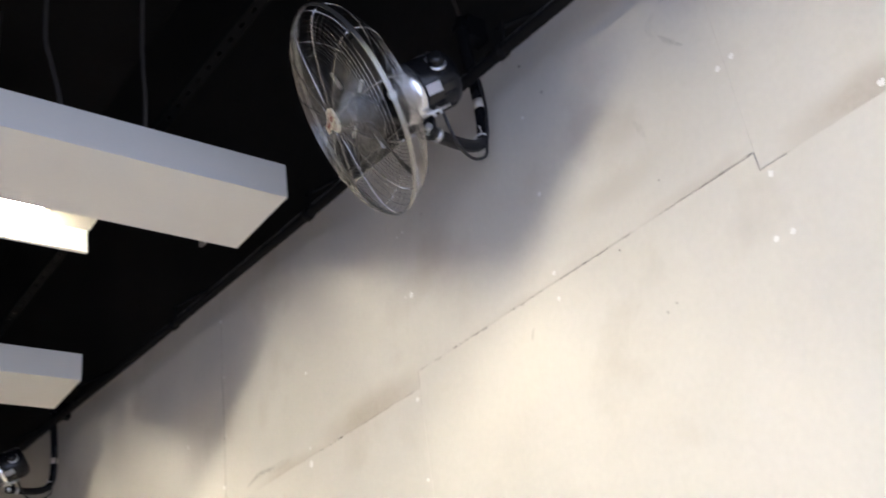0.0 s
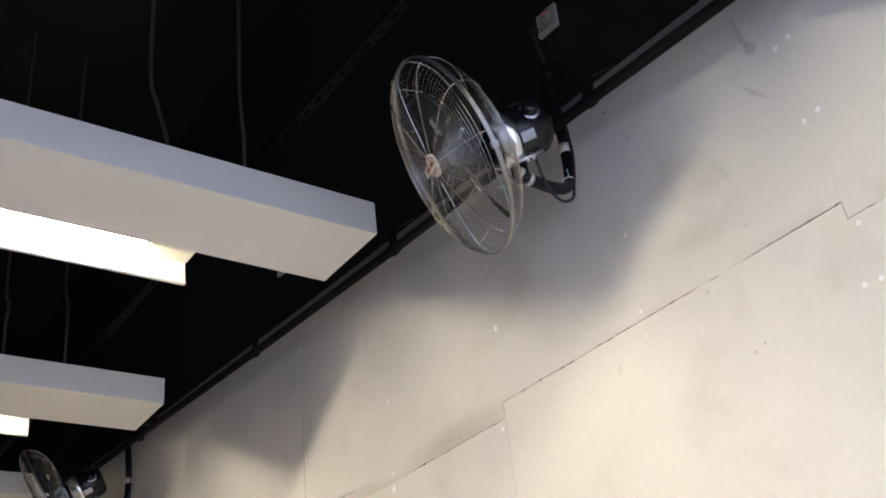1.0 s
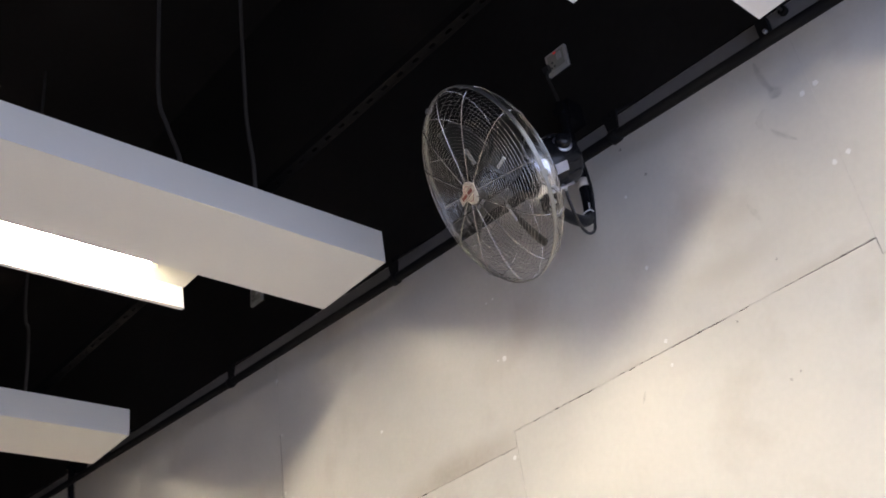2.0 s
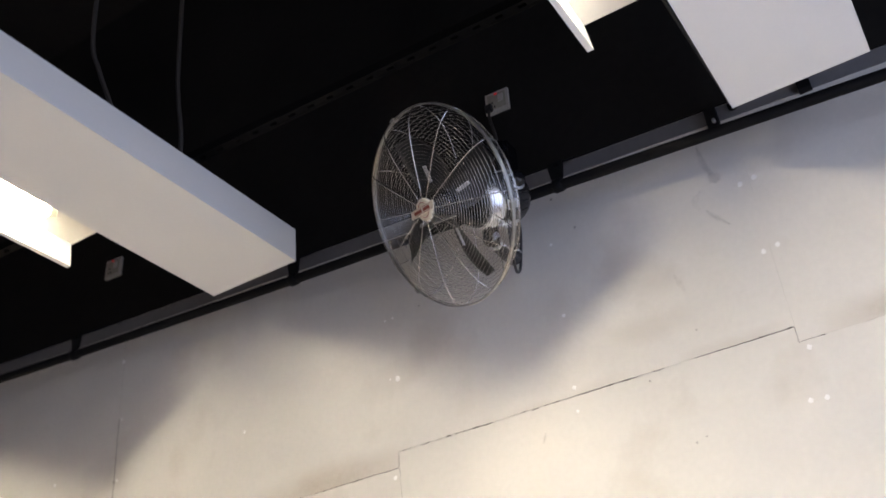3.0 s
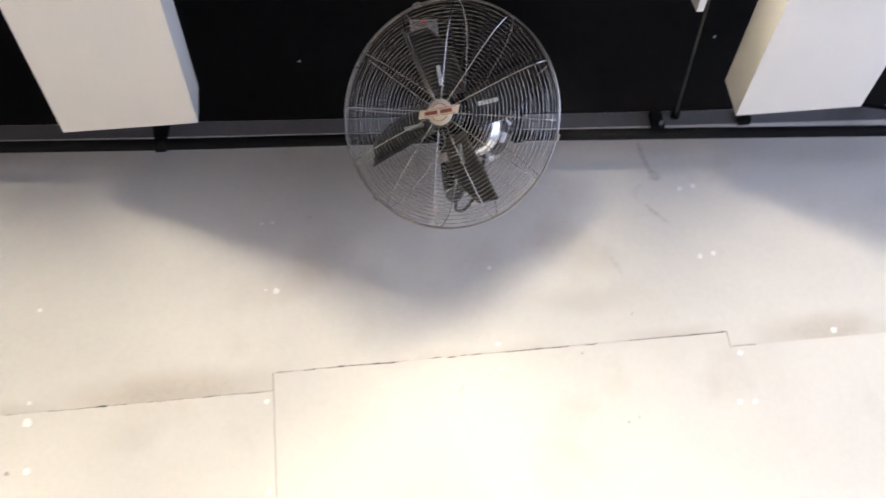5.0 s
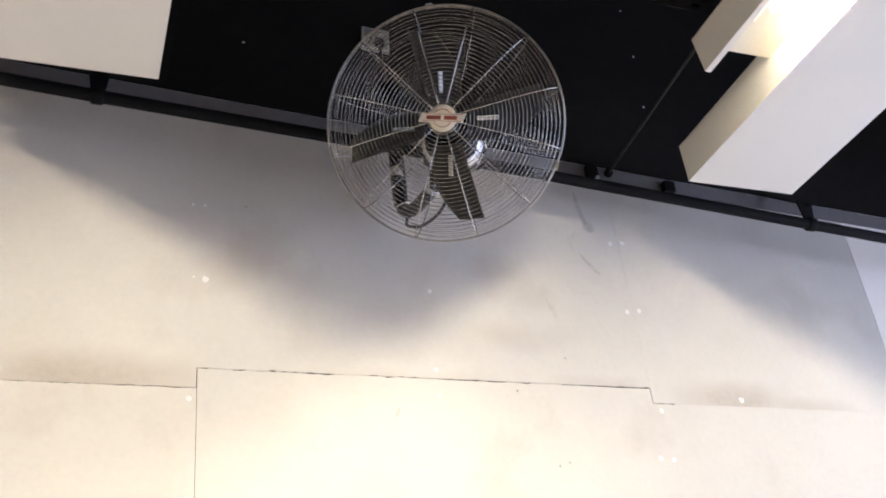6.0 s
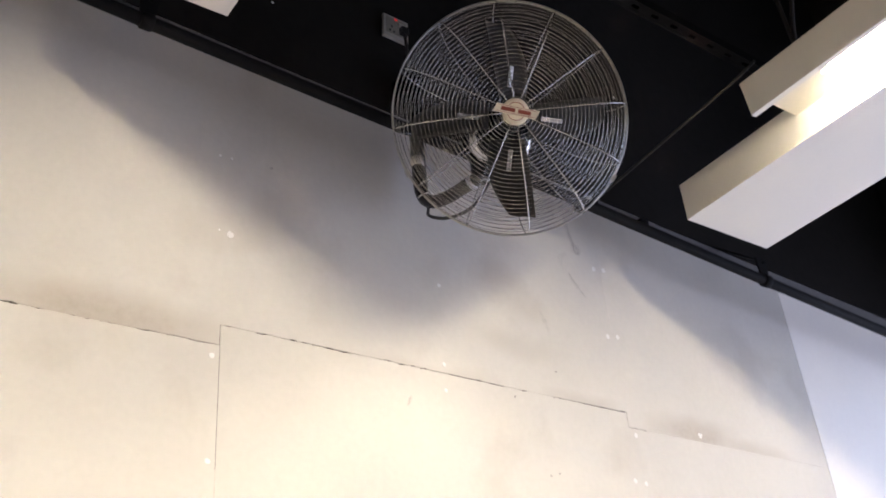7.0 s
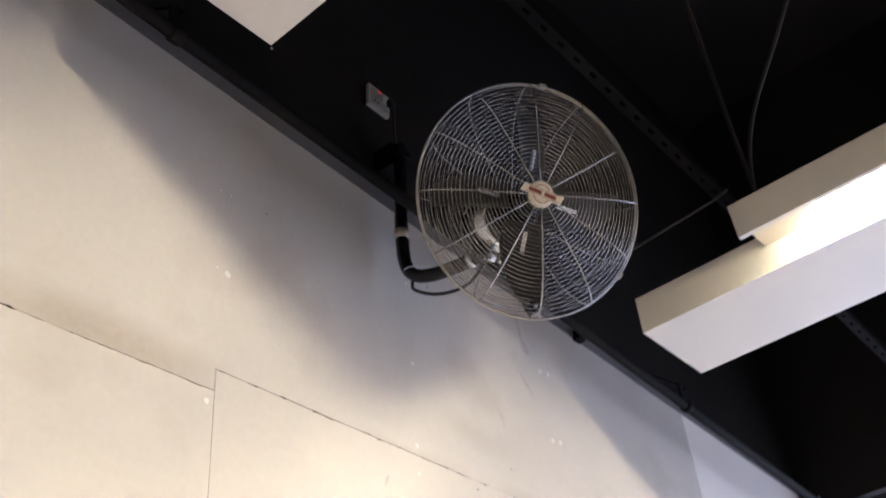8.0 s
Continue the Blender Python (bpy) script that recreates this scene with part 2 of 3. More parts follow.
bm = bmesh.new()
block(bm, LEFT - 0.2, RIGHT + 0.2, 0.016, 0.3, 0.0, TOP)
wall_north = structure("wall_north", bm, BACKING, "tall wall clad in grey cement boards, black above")

bm = bmesh.new()
edge = [LEFT + (RIGHT - LEFT) * k / 24 for k in range(25)]
prism(bm, [(x, slab_z(x)) for x in edge] + [(RIGHT, TOP), (LEFT, TOP)], SLAB_FACE, -0.0015)
part("upper_cladding", bm, BLACK_WALL, wall_north, "proud upper wall painted flat black")

# thin dark strip over the boards that stands in for shade above the pipe
bm = bmesh.new()
prism(bm, [(x, slab_z(x) - 0.054) for x in edge] + [(x, slab_z(x) - 0.003) for x in edge[::-1]], -0.004, -0.001)
part("shade_strip", bm, SHADED_STRIP, wall_north, "strip of wall under the black cladding, its shade coloured in as dull grey")

bm = bmesh.new()
block(bm, 2.113, RIGHT, -0.001, 0.014, 0.0, BOARD_TOP - 0.002)
part("end_panel", bm, WHITE_WALL, wall_north, "smooth white painted end panel")

bm = bmesh.new()
block(bm, RIGHT, RIGHT + 0.2, BACK, 0.0, 2.97, TOP)
block(bm, RIGHT, RIGHT + 0.2, -0.10, 0.0, 0.0, 2.97)
structure("wall_east", bm, BLACK_WALL, "black header and post over a wide open side")
bm = bmesh.new()
block(bm, LEFT - 0.2, LEFT, BACK, 0.0, 0.0, TOP)
structure("wall_west", bm, PLAIN, "plain warm grey far end wall")
bm = bmesh.new()
block(bm, LEFT, RIGHT + 0.2, BACK - 0.2, BACK, 0.0, TOP)
structure("wall_south", bm, PLAIN, "plain warm grey wall facing the boarded one")
bm = bmesh.new()
block(bm, RIGHT + 0.2, 900, -600, 600, -0.25, -0.05)
structure("ground", bm, ASPHALT, "grey paved ground outside the open side")

# ------------------------------------------------------------ suspended light boxes
def light_box(x, y, z, wires, width=0.347, trough=0.220):
    """One suspended box light: x is the right lower edge of its box, y its end towards the wall; wires: the lines of its hangers."""
    root = thing("light_box", (x, y, z),
                 "suspended white boxed ceiling light with lit tube in a side trough", "ceiling light", "suspended box lights")
    bm = bmesh.new()
    block(bm, -width, 0.0, -3.2, 0.0, 0.0, 0.121)
    bevel(bm, 0.0025, 1)
    part("box", bm, LAMINATE, root)
    outer, mid = -width - trough, -width - trough * 0.47
    bm = bmesh.new()
    block(bm, outer, outer + 0.016, -3.2, -0.425, -0.004, 0.093)
    for v in bm.verts:
        v.co.x -= 0.12 * (v.co.z - 0.04)   # leans outwards at the top
    bevel(bm, 0.002, 1)
    part("side_plate", bm, LAMINATE, root, "narrow white side plate")
    bm = bmesh.new()
    block(bm, outer + 0.011, -width, -3.2, -0.42, 0.083, 0.090)
    part("trough_top", bm, BATTEN, root, "cream enamelled trough top")
    for k in range(2):
        y1 = -0.53 - 1.3 * k
        bm = bmesh.new()
        block(bm, mid - 0.02, mid + 0.02, y1 - 1.26, y1, 0.076, 0.083)
        bevel(bm, 0.002, 1)
        batten = part("batten", bm, BATTEN, root)
        for y in (y1 - 0.075, y1 - 1.225):
            bm = bmesh.new()
            block(bm, mid - 0.017, mid + 0.017, y, y + 0.022, 0.046, 0.076)
            bevel(bm, 0.004, 2)
            part("lamp_holder", bm, BATTEN, batten)
        bm = bmesh.new()
        sweep(bm, [(mid, y1 - 0.075, 0.060), (mid, y1 - 1.20, 0.060)], 0.013, 16)
        part("tube", bm, TUBE, batten, "lit white fluorescent tube")
    for line in wires + [[(-0.2, -2.6, 0.121), (-0.2, -2.6, 1.2), (-0.2, -2.6, TOP - z + 0.05)]]:
        bm = bmesh.new()
        sweep(bm, smooth_path(line, 6), 0.007, 8)
        part("hanger_cable", bm, CABLE, root, "dark flexible hanger cable")
        bm = bmesh.new()
        x0, y0, z0 = line[0]
        block(bm, x0 - 0.02, x0 + 0.02, y0 - 0.014, y0 + 0.014, z0, z0 + 0.02)
        bevel(bm, 0.004, 1)
        part("hanger_foot", bm, BLACK_STEEL, root)
    return root


def slack(dx):
    """Two slack cables that hold up the wall end of a box, in its own coordinates."""
    return [[(-0.142, -0.66, 0.121), (-0.142, -0.66, 0.245), (-0.137, -0.665, 0.33), (-0.142, -0.66, 0.43), (-0.15 + dx, -0.665, 0.66), (-0.157 + dx, -0.67, 2.05)],
            [(-0.119, -0.41, 0.121), (-0.119, -0.41, 0.30), (-0.142, -0.41, 0.48), (-0.152 + dx, -0.41, 0.73), (-0.157 + dx, -0.41, 2.05)]]


light_box(-0.143, -0.308, 3.067, [[(-0.142, -0.66, 0.121), (-0.142, -0.66, 0.245), (-0.202, -0.675, 0.43), (-0.232, -0.69, 0.58), (-0.237, -0.69, 1.03), (-0.247, -0.69, 2.1)],
                                  [(-0.119, -0.41, 0.121), (-0.119, -0.41, 0.31), (-0.142, -0.41, 0.48), (-0.152, -0.41, 0.73), (-0.157, -0.41, 2.1)]])
light_box(1.629, -0.318, 2.954, [[(-0.19, -0.40, 0.121), (-0.19, -0.40, 0.40), (-0.187, -0.47, 0.66), (-0.18, -0.68, 1.0), (-0.16, -0.98, 1.55), (-0.15, -1.2, 2.2)],
                                 [(-0.175, -0.40, 0.121), (-0.18, -0.40, 0.30), (-0.20, -0.40, 0.55), (-0.21, -0.40, 0.85), (-0.21, -0.40, 2.2)]])
light_box(-1.862, -0.345, 3.134, slack(-0.06))
light_box(-3.59, -0.34, 3.245, slack(-0.03))

# slotted channel that runs over the light boxes
chan = thing("slotted_channel", (0, -0.66, 3.300), "dark slotted steel channel over the light boxes", "channel")
chan.rotation_euler.y = radians(1.7)
for name, y in (("rail", -0.017), ("rail", 0.009)):
    bm = bmesh.new()
    block(bm, -8.0, 2.98, y, y + 0.008, 0.0, 0.03)
    part(name, bm, BLACK_STEEL, chan)
bm = bmesh.new()
for k in range(156):
    x = -7.98 + 0.07 * k
    block(bm, x, x + 0.046, -0.009, 0.009, 0.001, 0.004)
for y0, y1 in ((-0.0095, -0.0048), (0.0048, 0.0095)):
    block(bm, -8.0, 2.98, y0, y1, 0.0012, 0.0038)
tagged(part("web", bm, BLACK_STEEL, chan), kind="stuff")

# ------------------------------------------------------------ pipe along the wall
# the pipe runs downhill, a little crooked from bracket to bracket: where it bends, and by how much
BENDS = [(-8.9, -0.004), (-2.5, -0.005), (-1.345, -0.009), (-0.275, -0.008), (0.72, -0.001), (1.826, -0.002), (2.82, -0.005)]


def pipe_z(x):
    z = 3.113 - 0.0735 * x
    for (x0, a), (x1, b) in zip(BENDS, BENDS[1:]):
        if x0 <= x <= x1:
            z += a + (b - a) * (x - x0) / (x1 - x0)
    return z


pipe = thing("wall_pipe", (0, -0.155, 3.10), "black painted steel pipe on brackets along the wall", "pipe")
bm = bmesh.new()
sweep(bm, [(x, 0, pipe_z(x) - 3.10) for x in (-8.9, -5.5, -2.5, -1.345, -0.275, 0.72, 1.826, 2.80)], 0.0165, 16)
part("pipe", bm, BLACK_PIPE, pipe)
bm = bmesh.new()
sweep(bm, [(2.78, 0, pipe_z(2.78) - 3.10), (2.815, 0, pipe_z(2.815) - 3.10)], 0.020, 16)
part("end_cap", bm, BLACK_PIPE, pipe)
bm = bmesh.new()
sweep(bm, [(2.80, -0.012, pipe_z(2.80) - 3.088), (2.80, -0.018, pipe_z(2.80) - 3.087)], 0.006, 8)
part("cap_screw", bm, ALUMINIUM, pipe, "bright screw head")
for x in (-5.65, -4.55, -3.50, -2.47, -1.345, -0.275, 0.72, 1.826):
    z = pipe_z(x) - 3.10
    bm = bmesh.new()
    lathe(bm, [(0.0185, -0.015), (0.021, -0.013), (0.021, 0.013), (0.0185, 0.015)], 20)
    bmesh.ops.rotate(bm, matrix=Matrix.Rotation(radians(90), 3, "Y"), verts=bm.verts)
    bmesh.ops.translate(bm, vec=(x, 0, z), verts=bm.verts)
    part("clamp", bm, BLACK_PIPE, pipe)
    # strap that rises from the clamp, and its foot up to the cladding
    bm = bmesh.new()
    top = [(x - 0.026, 0.004, z + 0.085), (x + 0.028, 0.004, z + 0.085), (x + 0.028, -0.003, z + 0.085), (x - 0.026, -0.003, z + 0.085)]
    low = [(x - 0.015, 0.004, z), (x + 0.015, 0.004, z), (x + 0.015, -0.003, z), (x - 0.015, -0.003, z)]
    a, b = [bm.verts.new(q) for q in top], [bm.verts.new(q) for q in low]
    bm.faces.new(a), bm.faces.new(b[::-1])
    for i in range(4):
        bm.faces.new((a[i], b[i], b[(i + 1) % 4], a[(i + 1) % 4]))
    bevel(bm, 0.0015, 1)
    strap = part("strap", bm, BLACK_PIPE, pipe)
    bm = bmesh.new()
    back = slab_z(x) - 3.10
    top = [(x - 0.016, 0.003, z + 0.083), (x + 0.018, 0.003, z + 0.083), (x + 0.018, 0.003, z + 0.076), (x - 0.016, 0.003, z + 0.076)]
    low = [(x - 0.016, 0.1455, back + 0.003), (x + 0.018, 0.1455, back + 0.003), (x + 0.018, 0.1468, back - 0.004), (x - 0.016, 0.1468, back - 0.004)]
    a, b = [bm.verts.new(q) for q in top], [bm.verts.new(q) for q in low]
    bm.faces.new(a), bm.faces.new(b[::-1])
    for i in range(4):
        bm.faces.new((a[i], b[i], b[(i + 1) % 4], a[(i + 1) % 4]))
    part("foot", bm, BLACK_PIPE, strap)
    bm = bmesh.new()
    sweep(bm, [(x + 0.006, -0.002, z + 0.070), (x + 0.006, -0.008, z + 0.070)], 0.006, 8)
    part("strap_bolt", bm, BLACK_STEEL, strap)

arm = thing("support_arm", (1.176, SLAB_FACE, 3.197), "thin dark support rod from wall to slotted channel", "bracket")
bm = bmesh.new()
sweep(bm, [(0.064, 0.004, -0.006), (0.046, -0.64, 0.021), (0.043, -0.70, 0.030)], 0.0042, 12)
part("rod", bm, ROD, arm, "dull grey steel rod")
bm = bmesh.new()
sweep(bm, [(0.064, 0.004, -0.006), (0.064, -0.010, -0.0054)], 0.013, 16)
part("flange", bm, BLACK_PIPE, arm)
bm = bmesh.new()
block(bm, -0.017, 0.017, -0.018, 0.008, -0.062, 0.008)
bevel(bm, 0.004, 2)
plate = part("base", bm, BLACK_PIPE, arm)
bm = bmesh.new()
block(bm, 0.250, 0.286, -0.020, 0.008, -0.055, -0.020)
bevel(bm, 0.004, 2)
part("clip", bm, BLACK_PIPE, arm)
bm = bmesh.new()
sweep(bm, [(0.006, -0.019, -0.046), (0.006, -0.030, -0.046)], 0.006, 6)
part("bolt", bm, ALUMINIUM, plate, "bright bolt head")


# ------------------------------------------------------------ sockets on the black wall
SOCKET_DEPTH = 0.008


def socket(x, z):
    root = thing("wall_socket", (x, SLAB_FACE - SOCKET_DEPTH, z), "dirty white wall socket with red neon on black wall", "socket", "wall sockets")
    bm = bmesh.new()
    block(bm, -0.041, 0.041, 0.0, SOCKET_DEPTH, -0.041, 0.041)
    part("back_box", bm, BLACK_WALL, root, "black surface box")
    bm = bmesh.new()
    block(bm, -0.043, 0.043, -0.012, 0.0, -0.043, 0.043)
    bevel(bm, 0.004, 2)
    body = part("plate", bm, PLATE, root)
    bm = bmesh.new()
    block(bm, -0.034, 0.034, -0.014, -0.011, -0.03, 0.034)
    bevel(bm, 0.0015, 1)
    part("panel", bm, OLIVE, body, "greyish olive inset panel")
    bm = bmesh.new()
    block(bm, 0.008, 0.026, -0.019, -0.0135, -0.006, 0.022)
    bevel(bm, 0.002, 1)
    part("switch", bm, PLATE, body, "off-white rocker switch")
    for dx, dz in ((-0.016, -0.002), (-0.022, -0.02), (-0.008, -0.02)):
        bm = bmesh.new()
        block(bm, dx - 0.003, dx + 0.003, -0.0146, -0.0138, dz - 0.004, dz + 0.004)
        part("pin_hole", bm, RUBBER, body)
    bm = bmesh.new()
    block(bm, -0.006, 0.004, -0.0155, -0.013, 0.028, 0.035)
    part("neon", bm, LED, body, "red neon")
    return root


first_socket = socket(0.509, 3.581)
first_socket.rotation_euler.y = radians(2.5)
copy_thing(first_socket, pose(-1.327, SLAB_FACE - SOCKET_DEPTH, 3.638, 0, 3, 0))

SCREWS = [(1.436, 3.488), (1.447, 3.711), (1.444, 3.925), (0.11, 3.504)]
for x, z in SCREWS:
    bm = bmesh.new()
    lathe(bm, [(0.004, 0), (0.004, 0.0015), (0.002, 0.003)], 10)
    bmesh.ops.rotate(bm, matrix=Matrix.Rotation(radians(90), 3, "X"), verts=bm.verts)
    bmesh.ops.translate(bm, vec=(x, SLAB_FACE, z), verts=bm.verts)
    part("screw", bm, ALUMINIUM, wall_north)


# ------------------------------------------------------------ the wall fan
def wall_fan():
    base = Vector((0.518, 0.0, 3.125))
    root = thing("wall_fan", base, "black wall fan with round chromed wire cage on bent pole", "fan", "wall fans")
    az, down = radians(-29), radians(26.7)
    ahead = Vector((math.sin(az) * math.cos(down), -math.cos(az) * math.cos(down), -math.sin(down)))
    right = Vector((0, 0, 1)).cross(ahead).normalized()
    up = ahead.cross(right)
    centre = Vector((0.496, -0.490, 2.901))
    head = Matrix((right, up, ahead)).transposed().to_4x4()
    head.translation = centre - base
    R, DF, DB = 0.280, 0.052, 0.100

    def in_head(bm):
        bmesh.ops.transform(bm, matrix=head, verts=bm.verts)
        return bm

    def in_motor(bm):
        # the motor hangs a little under the axis of the cage
        bmesh.ops.translate(bm, vec=(0.0, -0.021, -0.012), verts=bm.verts)
        return in_head(bm)

    def front(r):
        s = r / R
        return DF * (1 - s ** 6) ** 0.6 * (0.86 + 0.14 * (1 - s))

    def rear(r):
        s = r / R
        return -DB * (1 - s ** 4) ** 0.6

    # wire halves of the cage: rings and radial ribs
    def hoop(bm, r, z, thick):
        sweep(bm, [(r * math.cos(a), r * math.sin(a), z) for a in (2 * math.pi * i / 72 for i in range(72))], thick, 5, True)

    for name, shape, r0, count, inner, back in (("front_cage", front, 0.036, 27, 0.02, 0.0024), ("rear_cage", rear, 0.066, 23, 0.05, -0.0024)):
        bm = bmesh.new()
        hoop(bm, r0, shape(r0), 0.0009)
        hoop(bm, R - 0.002, shape(R - 0.001), 0.0009)
        cage = part(name, in_head(bm), WIRE, root, "fine chromed wire cage")
        for k in range(1, count - 1):
            r = r0 + (R - 0.002 - r0) * k / (count - 1)
            bm = bmesh.new()
            hoop(bm, r, shape(r), 0.00075)
            part("wire_ring", in_head(bm), WIRE, cage)
        for k in range(12):
            a = radians(30 * k + 6)
            line = [(r * math.cos(a), r * math.sin(a), shape(r) + back)
                    for r in [inner + (R - inner - 0.0005) * (i / 18) ** 0.6 for i in range(19)]]
            bm = bmesh.new()
            sweep(bm, line, 0.0015 if back > 0 else 0.0013, 6)
            part("rib", in_head(bm), WIRE, cage)
    bm = bmesh.new()
    ring = [(math.cos(2 * math.pi * i / 96), math.sin(2 * math.pi * i / 96)) for i in range(96)]
    for dz in (-0.0036, 0.0036):
        sweep(bm, [(R * c, R * s, dz) for c, s in ring], 0.0019, 8, True)
    inner = [[bm.verts.new(((R + dr) * c, (R + dr) * s, dz)) for c, s in ring] for dr, dz in ((-0.001, -0.0036), (0.001, -0.0036), (0.001, 0.0036), (-0.001, 0.0036))]
    for a, b in zip(inner, inner[1:] + inner[:1]):
        for k in range(len(ring)):
            bm.faces.new((a[k - 1], a[k], b[k], b[k - 1])).smooth = True
    part("rim", in_head(bm), RIM, root)
    for a in (radians(-32), radians(88), radians(208)):
        bm = bmesh.new()
        block(bm, R - 0.003, R + 0.005, -0.008, 0.008, -0.009, 0.009)
        bevel(bm, 0.002, 1)
        bmesh.ops.rotate(bm, matrix=Matrix.Rotation(a, 3, "Z"), verts=bm.verts)
        part("rim_clip", in_head(bm), RIM, root)
    # badge: a cream disc with a banner across it and plain red bars
    bm = bmesh.new()
    lathe(bm, [(0.031, DF - 0.004), (0.032, DF + 0.001), (0.029, DF + 0.005), (0.018, DF + 0.006)], 40)
    badge = part("badge", in_head(bm), CREAM, root, "round cream badge")
    bm = bmesh.new()
    sweep(bm, [(0.021 * c, 0.021 * s, DF + 0.0058) for c, s in ring[::3]], 0.0009, 6, True)
    part("badge_ring", in_head(bm), RED, badge)
    bm = bmesh.new()
    tilt = Matrix.Rotation(radians(-12), 3, "Z")
    corners = [(-0.054, -0.010), (0.047, -0.010), (0.054, 0.010), (-0.047, 0.010)]
    a = [bm.verts.new((x, y, DF + 0.0075)) for x, y in corners]
    b = [bm.verts.new((x, y, DF + 0.011)) for x, y in corners]
    bm.faces.new(a[::-1]), bm.faces.new(b)
    for i in range(4):
        bm.faces.new((a[i], a[(i + 1) % 4], b[(i + 1) % 4], b[i]))
    bmesh.ops.rotate(bm, matrix=tilt, verts=bm.verts)
    banner = part("banner", in_head(bm), CREAM, badge, "cream banner with red bars")
    bm = bmesh.new()
    for x, w in ((-0.036, 0.033), (0.004, 0.030)):
        block(bm, x, x + w, -0.0048, 0.0044, DF + 0.011, DF + 0.0116)
    block(bm, -0.045, 0.043, -0.0086, -0.0076, DF + 0.011, DF + 0.0116)
    block(bm, -0.043, 0.045, 0.0072, 0.0082, DF + 0.011, DF + 0.0116)
    bmesh.ops.rotate(bm, matrix=tilt, verts=bm.verts)
    part("print", in_head(bm), RED, banner)
    # blades on a hub
    bm = bmesh.new()
    lathe(bm, [(0.03, -0.045), (0.034, -0.04), (0.034, -0.012), (0.026, -0.004)], 28)
    part("hub", in_head(bm), FAN_BLACK, root)
    for k in range(4):
        turn = Matrix.Rotation(radians(90 * k - 8), 4, "Z")
        bm = bmesh.new()
        rows = []
        for i in range(9):
            s = i / 8
            r = 0.05 + 0.185 * s
            half = 0.022 + 0.031 * math.sin(math.pi * min(1, 0.25 + 0.65 * s))
            pitch = radians(34 - 16 * s)
            row = []
            for j in range(7):
                u = (j / 6 - 0.5) * 2
                x = r * math.cos(0.25 * s)
                y = u * half + r * math.sin(0.25 * s)
                row.append(bm.verts.new((x, y * math.cos(pitch), -0.028 + u * half * math.sin(pitch) + 0.006 * u * u)))
            rows.append(row)
        faces = [bm.faces.new((a[j], a[j + 1], b[j + 1], b[j])) for a, b in zip(rows, rows[1:]) for j in range(6)]
        for f in faces:
            f.smooth = True
        bmesh.ops.solidify(bm, geom=faces, thickness=0.0016)
        bmesh.ops.transform(bm, matrix=turn, verts=bm.verts)
        blade = part("blade", in_head(bm), BLADE, root, "grey pressed metal fan blade")
        bm = bmesh.new()
        block(bm, 0.075, 0.125, -0.0045, 0.0045, -0.022, -0.016)
        bevel(bm, 0.0015, 1)
        bmesh.ops.transform(bm, matrix=turn @ Matrix.Rotation(radians(30), 4, "X"), verts=bm.verts)
        part("blade_arm", in_head(bm), ALUMINIUM, blade, "bright metal blade arm")
    # motor
    bm = bmesh.new()
    lathe(bm, [(0.050, -0.274), (0.068, -0.265), (0.077, -0.247), (0.078, -0.163), (0.074, -0.155)], 36)
    motor = part("motor", in_motor(bm), FAN_BLACK, root, "black enamelled motor housing")
    bm = bmesh.new()
    lathe(bm, [(0.030, -0.157), (0.076, -0.157), (0.078, -0.153), (0.078, -0.134), (0.072, -0.130), (0.072, -0.108), (0.064, -0.104)], 36)
    part("motor_band", in_motor(bm), BAND, motor, "bright aluminium motor band")
    bm = bmesh.new()
    lathe(bm, [(0.066, -0.1045), (0.060, -0.098), (0.054, -0.078), (0.02, -0.072)], 36)
    part("motor_front", in_motor(bm), FAN_BLACK, motor)
    bm = bmesh.new()
    rows = []
    for z in (-0.161, -0.203):
        rows.append([bm.verts.new((0.0785 * math.cos(radians(a)), 0.0785 * math.sin(radians(a)), z)) for a in range(-50, -29, 4)])
    for j in range(len(rows[0]) - 1):
        bm.faces.new((rows[0][j], rows[0][j + 1], rows[1][j + 1], rows[1][j]))
    bmesh.ops.solidify(bm, geom=list(bm.faces), thickness=0.0008)
    part("rating_label", in_motor(bm), PAPER, motor, "small silver label")
    bm = bmesh.new()
    lathe(bm, [(0.020, -0.01), (0.022, 0.004), (0.023, 0.022), (0.018, 0.030), (0.010, 0.033)], 24)
    bmesh.ops.transform(bm, matrix=Matrix.Rotation(radians(7), 4, "Z") @ Matrix.Translation((0.069, 0, -0.222))
                        @ Matrix.Rotation(radians(90), 4, "Y"), verts=bm.verts)
    knob = part("oscillation_knob", in_motor(bm), FAN_BLACK, motor)
    bm = bmesh.new()
    lathe(bm, [(0.024, -0.004), (0.0285, -0.002), (0.0285, 0.006), (0.024, 0.008)], 24)
    bmesh.ops.transform(bm, matrix=Matrix.Rotation(radians(7), 4, "Z") @ Matrix.Translation((0.069, 0, -0.222))
                        @ Matrix.Rotation(radians(90), 4, "Y"), verts=bm.verts)
    part("collar", in_motor(bm), ALUMINIUM, knob, "bright collar under the knob")
    bm = bmesh.new()
    for i in range(7):
        a = radians(-60 + 20 * i)
        sweep(bm, [(0.0775 * math.cos(a), 0.0775 * math.sin(a), -0.205), (0.0775 * math.cos(a), 0.0775 * math.sin(a), -0.245)], 0.0022, 6)
    part("cooling_fins", in_motor(bm), FAN_BLACK, motor)
    bm = bmesh.new()
    for z in (0.0, -0.02):
        sweep(bm, [(0.012, -0.072, -0.160 + z), (0.012, -0.096, -0.160 + z)], 0.005, 8)
    sweep(bm, [(0.02, -0.088, -0.21), (0.02, -0.088, -0.13)], 0.0045, 8)
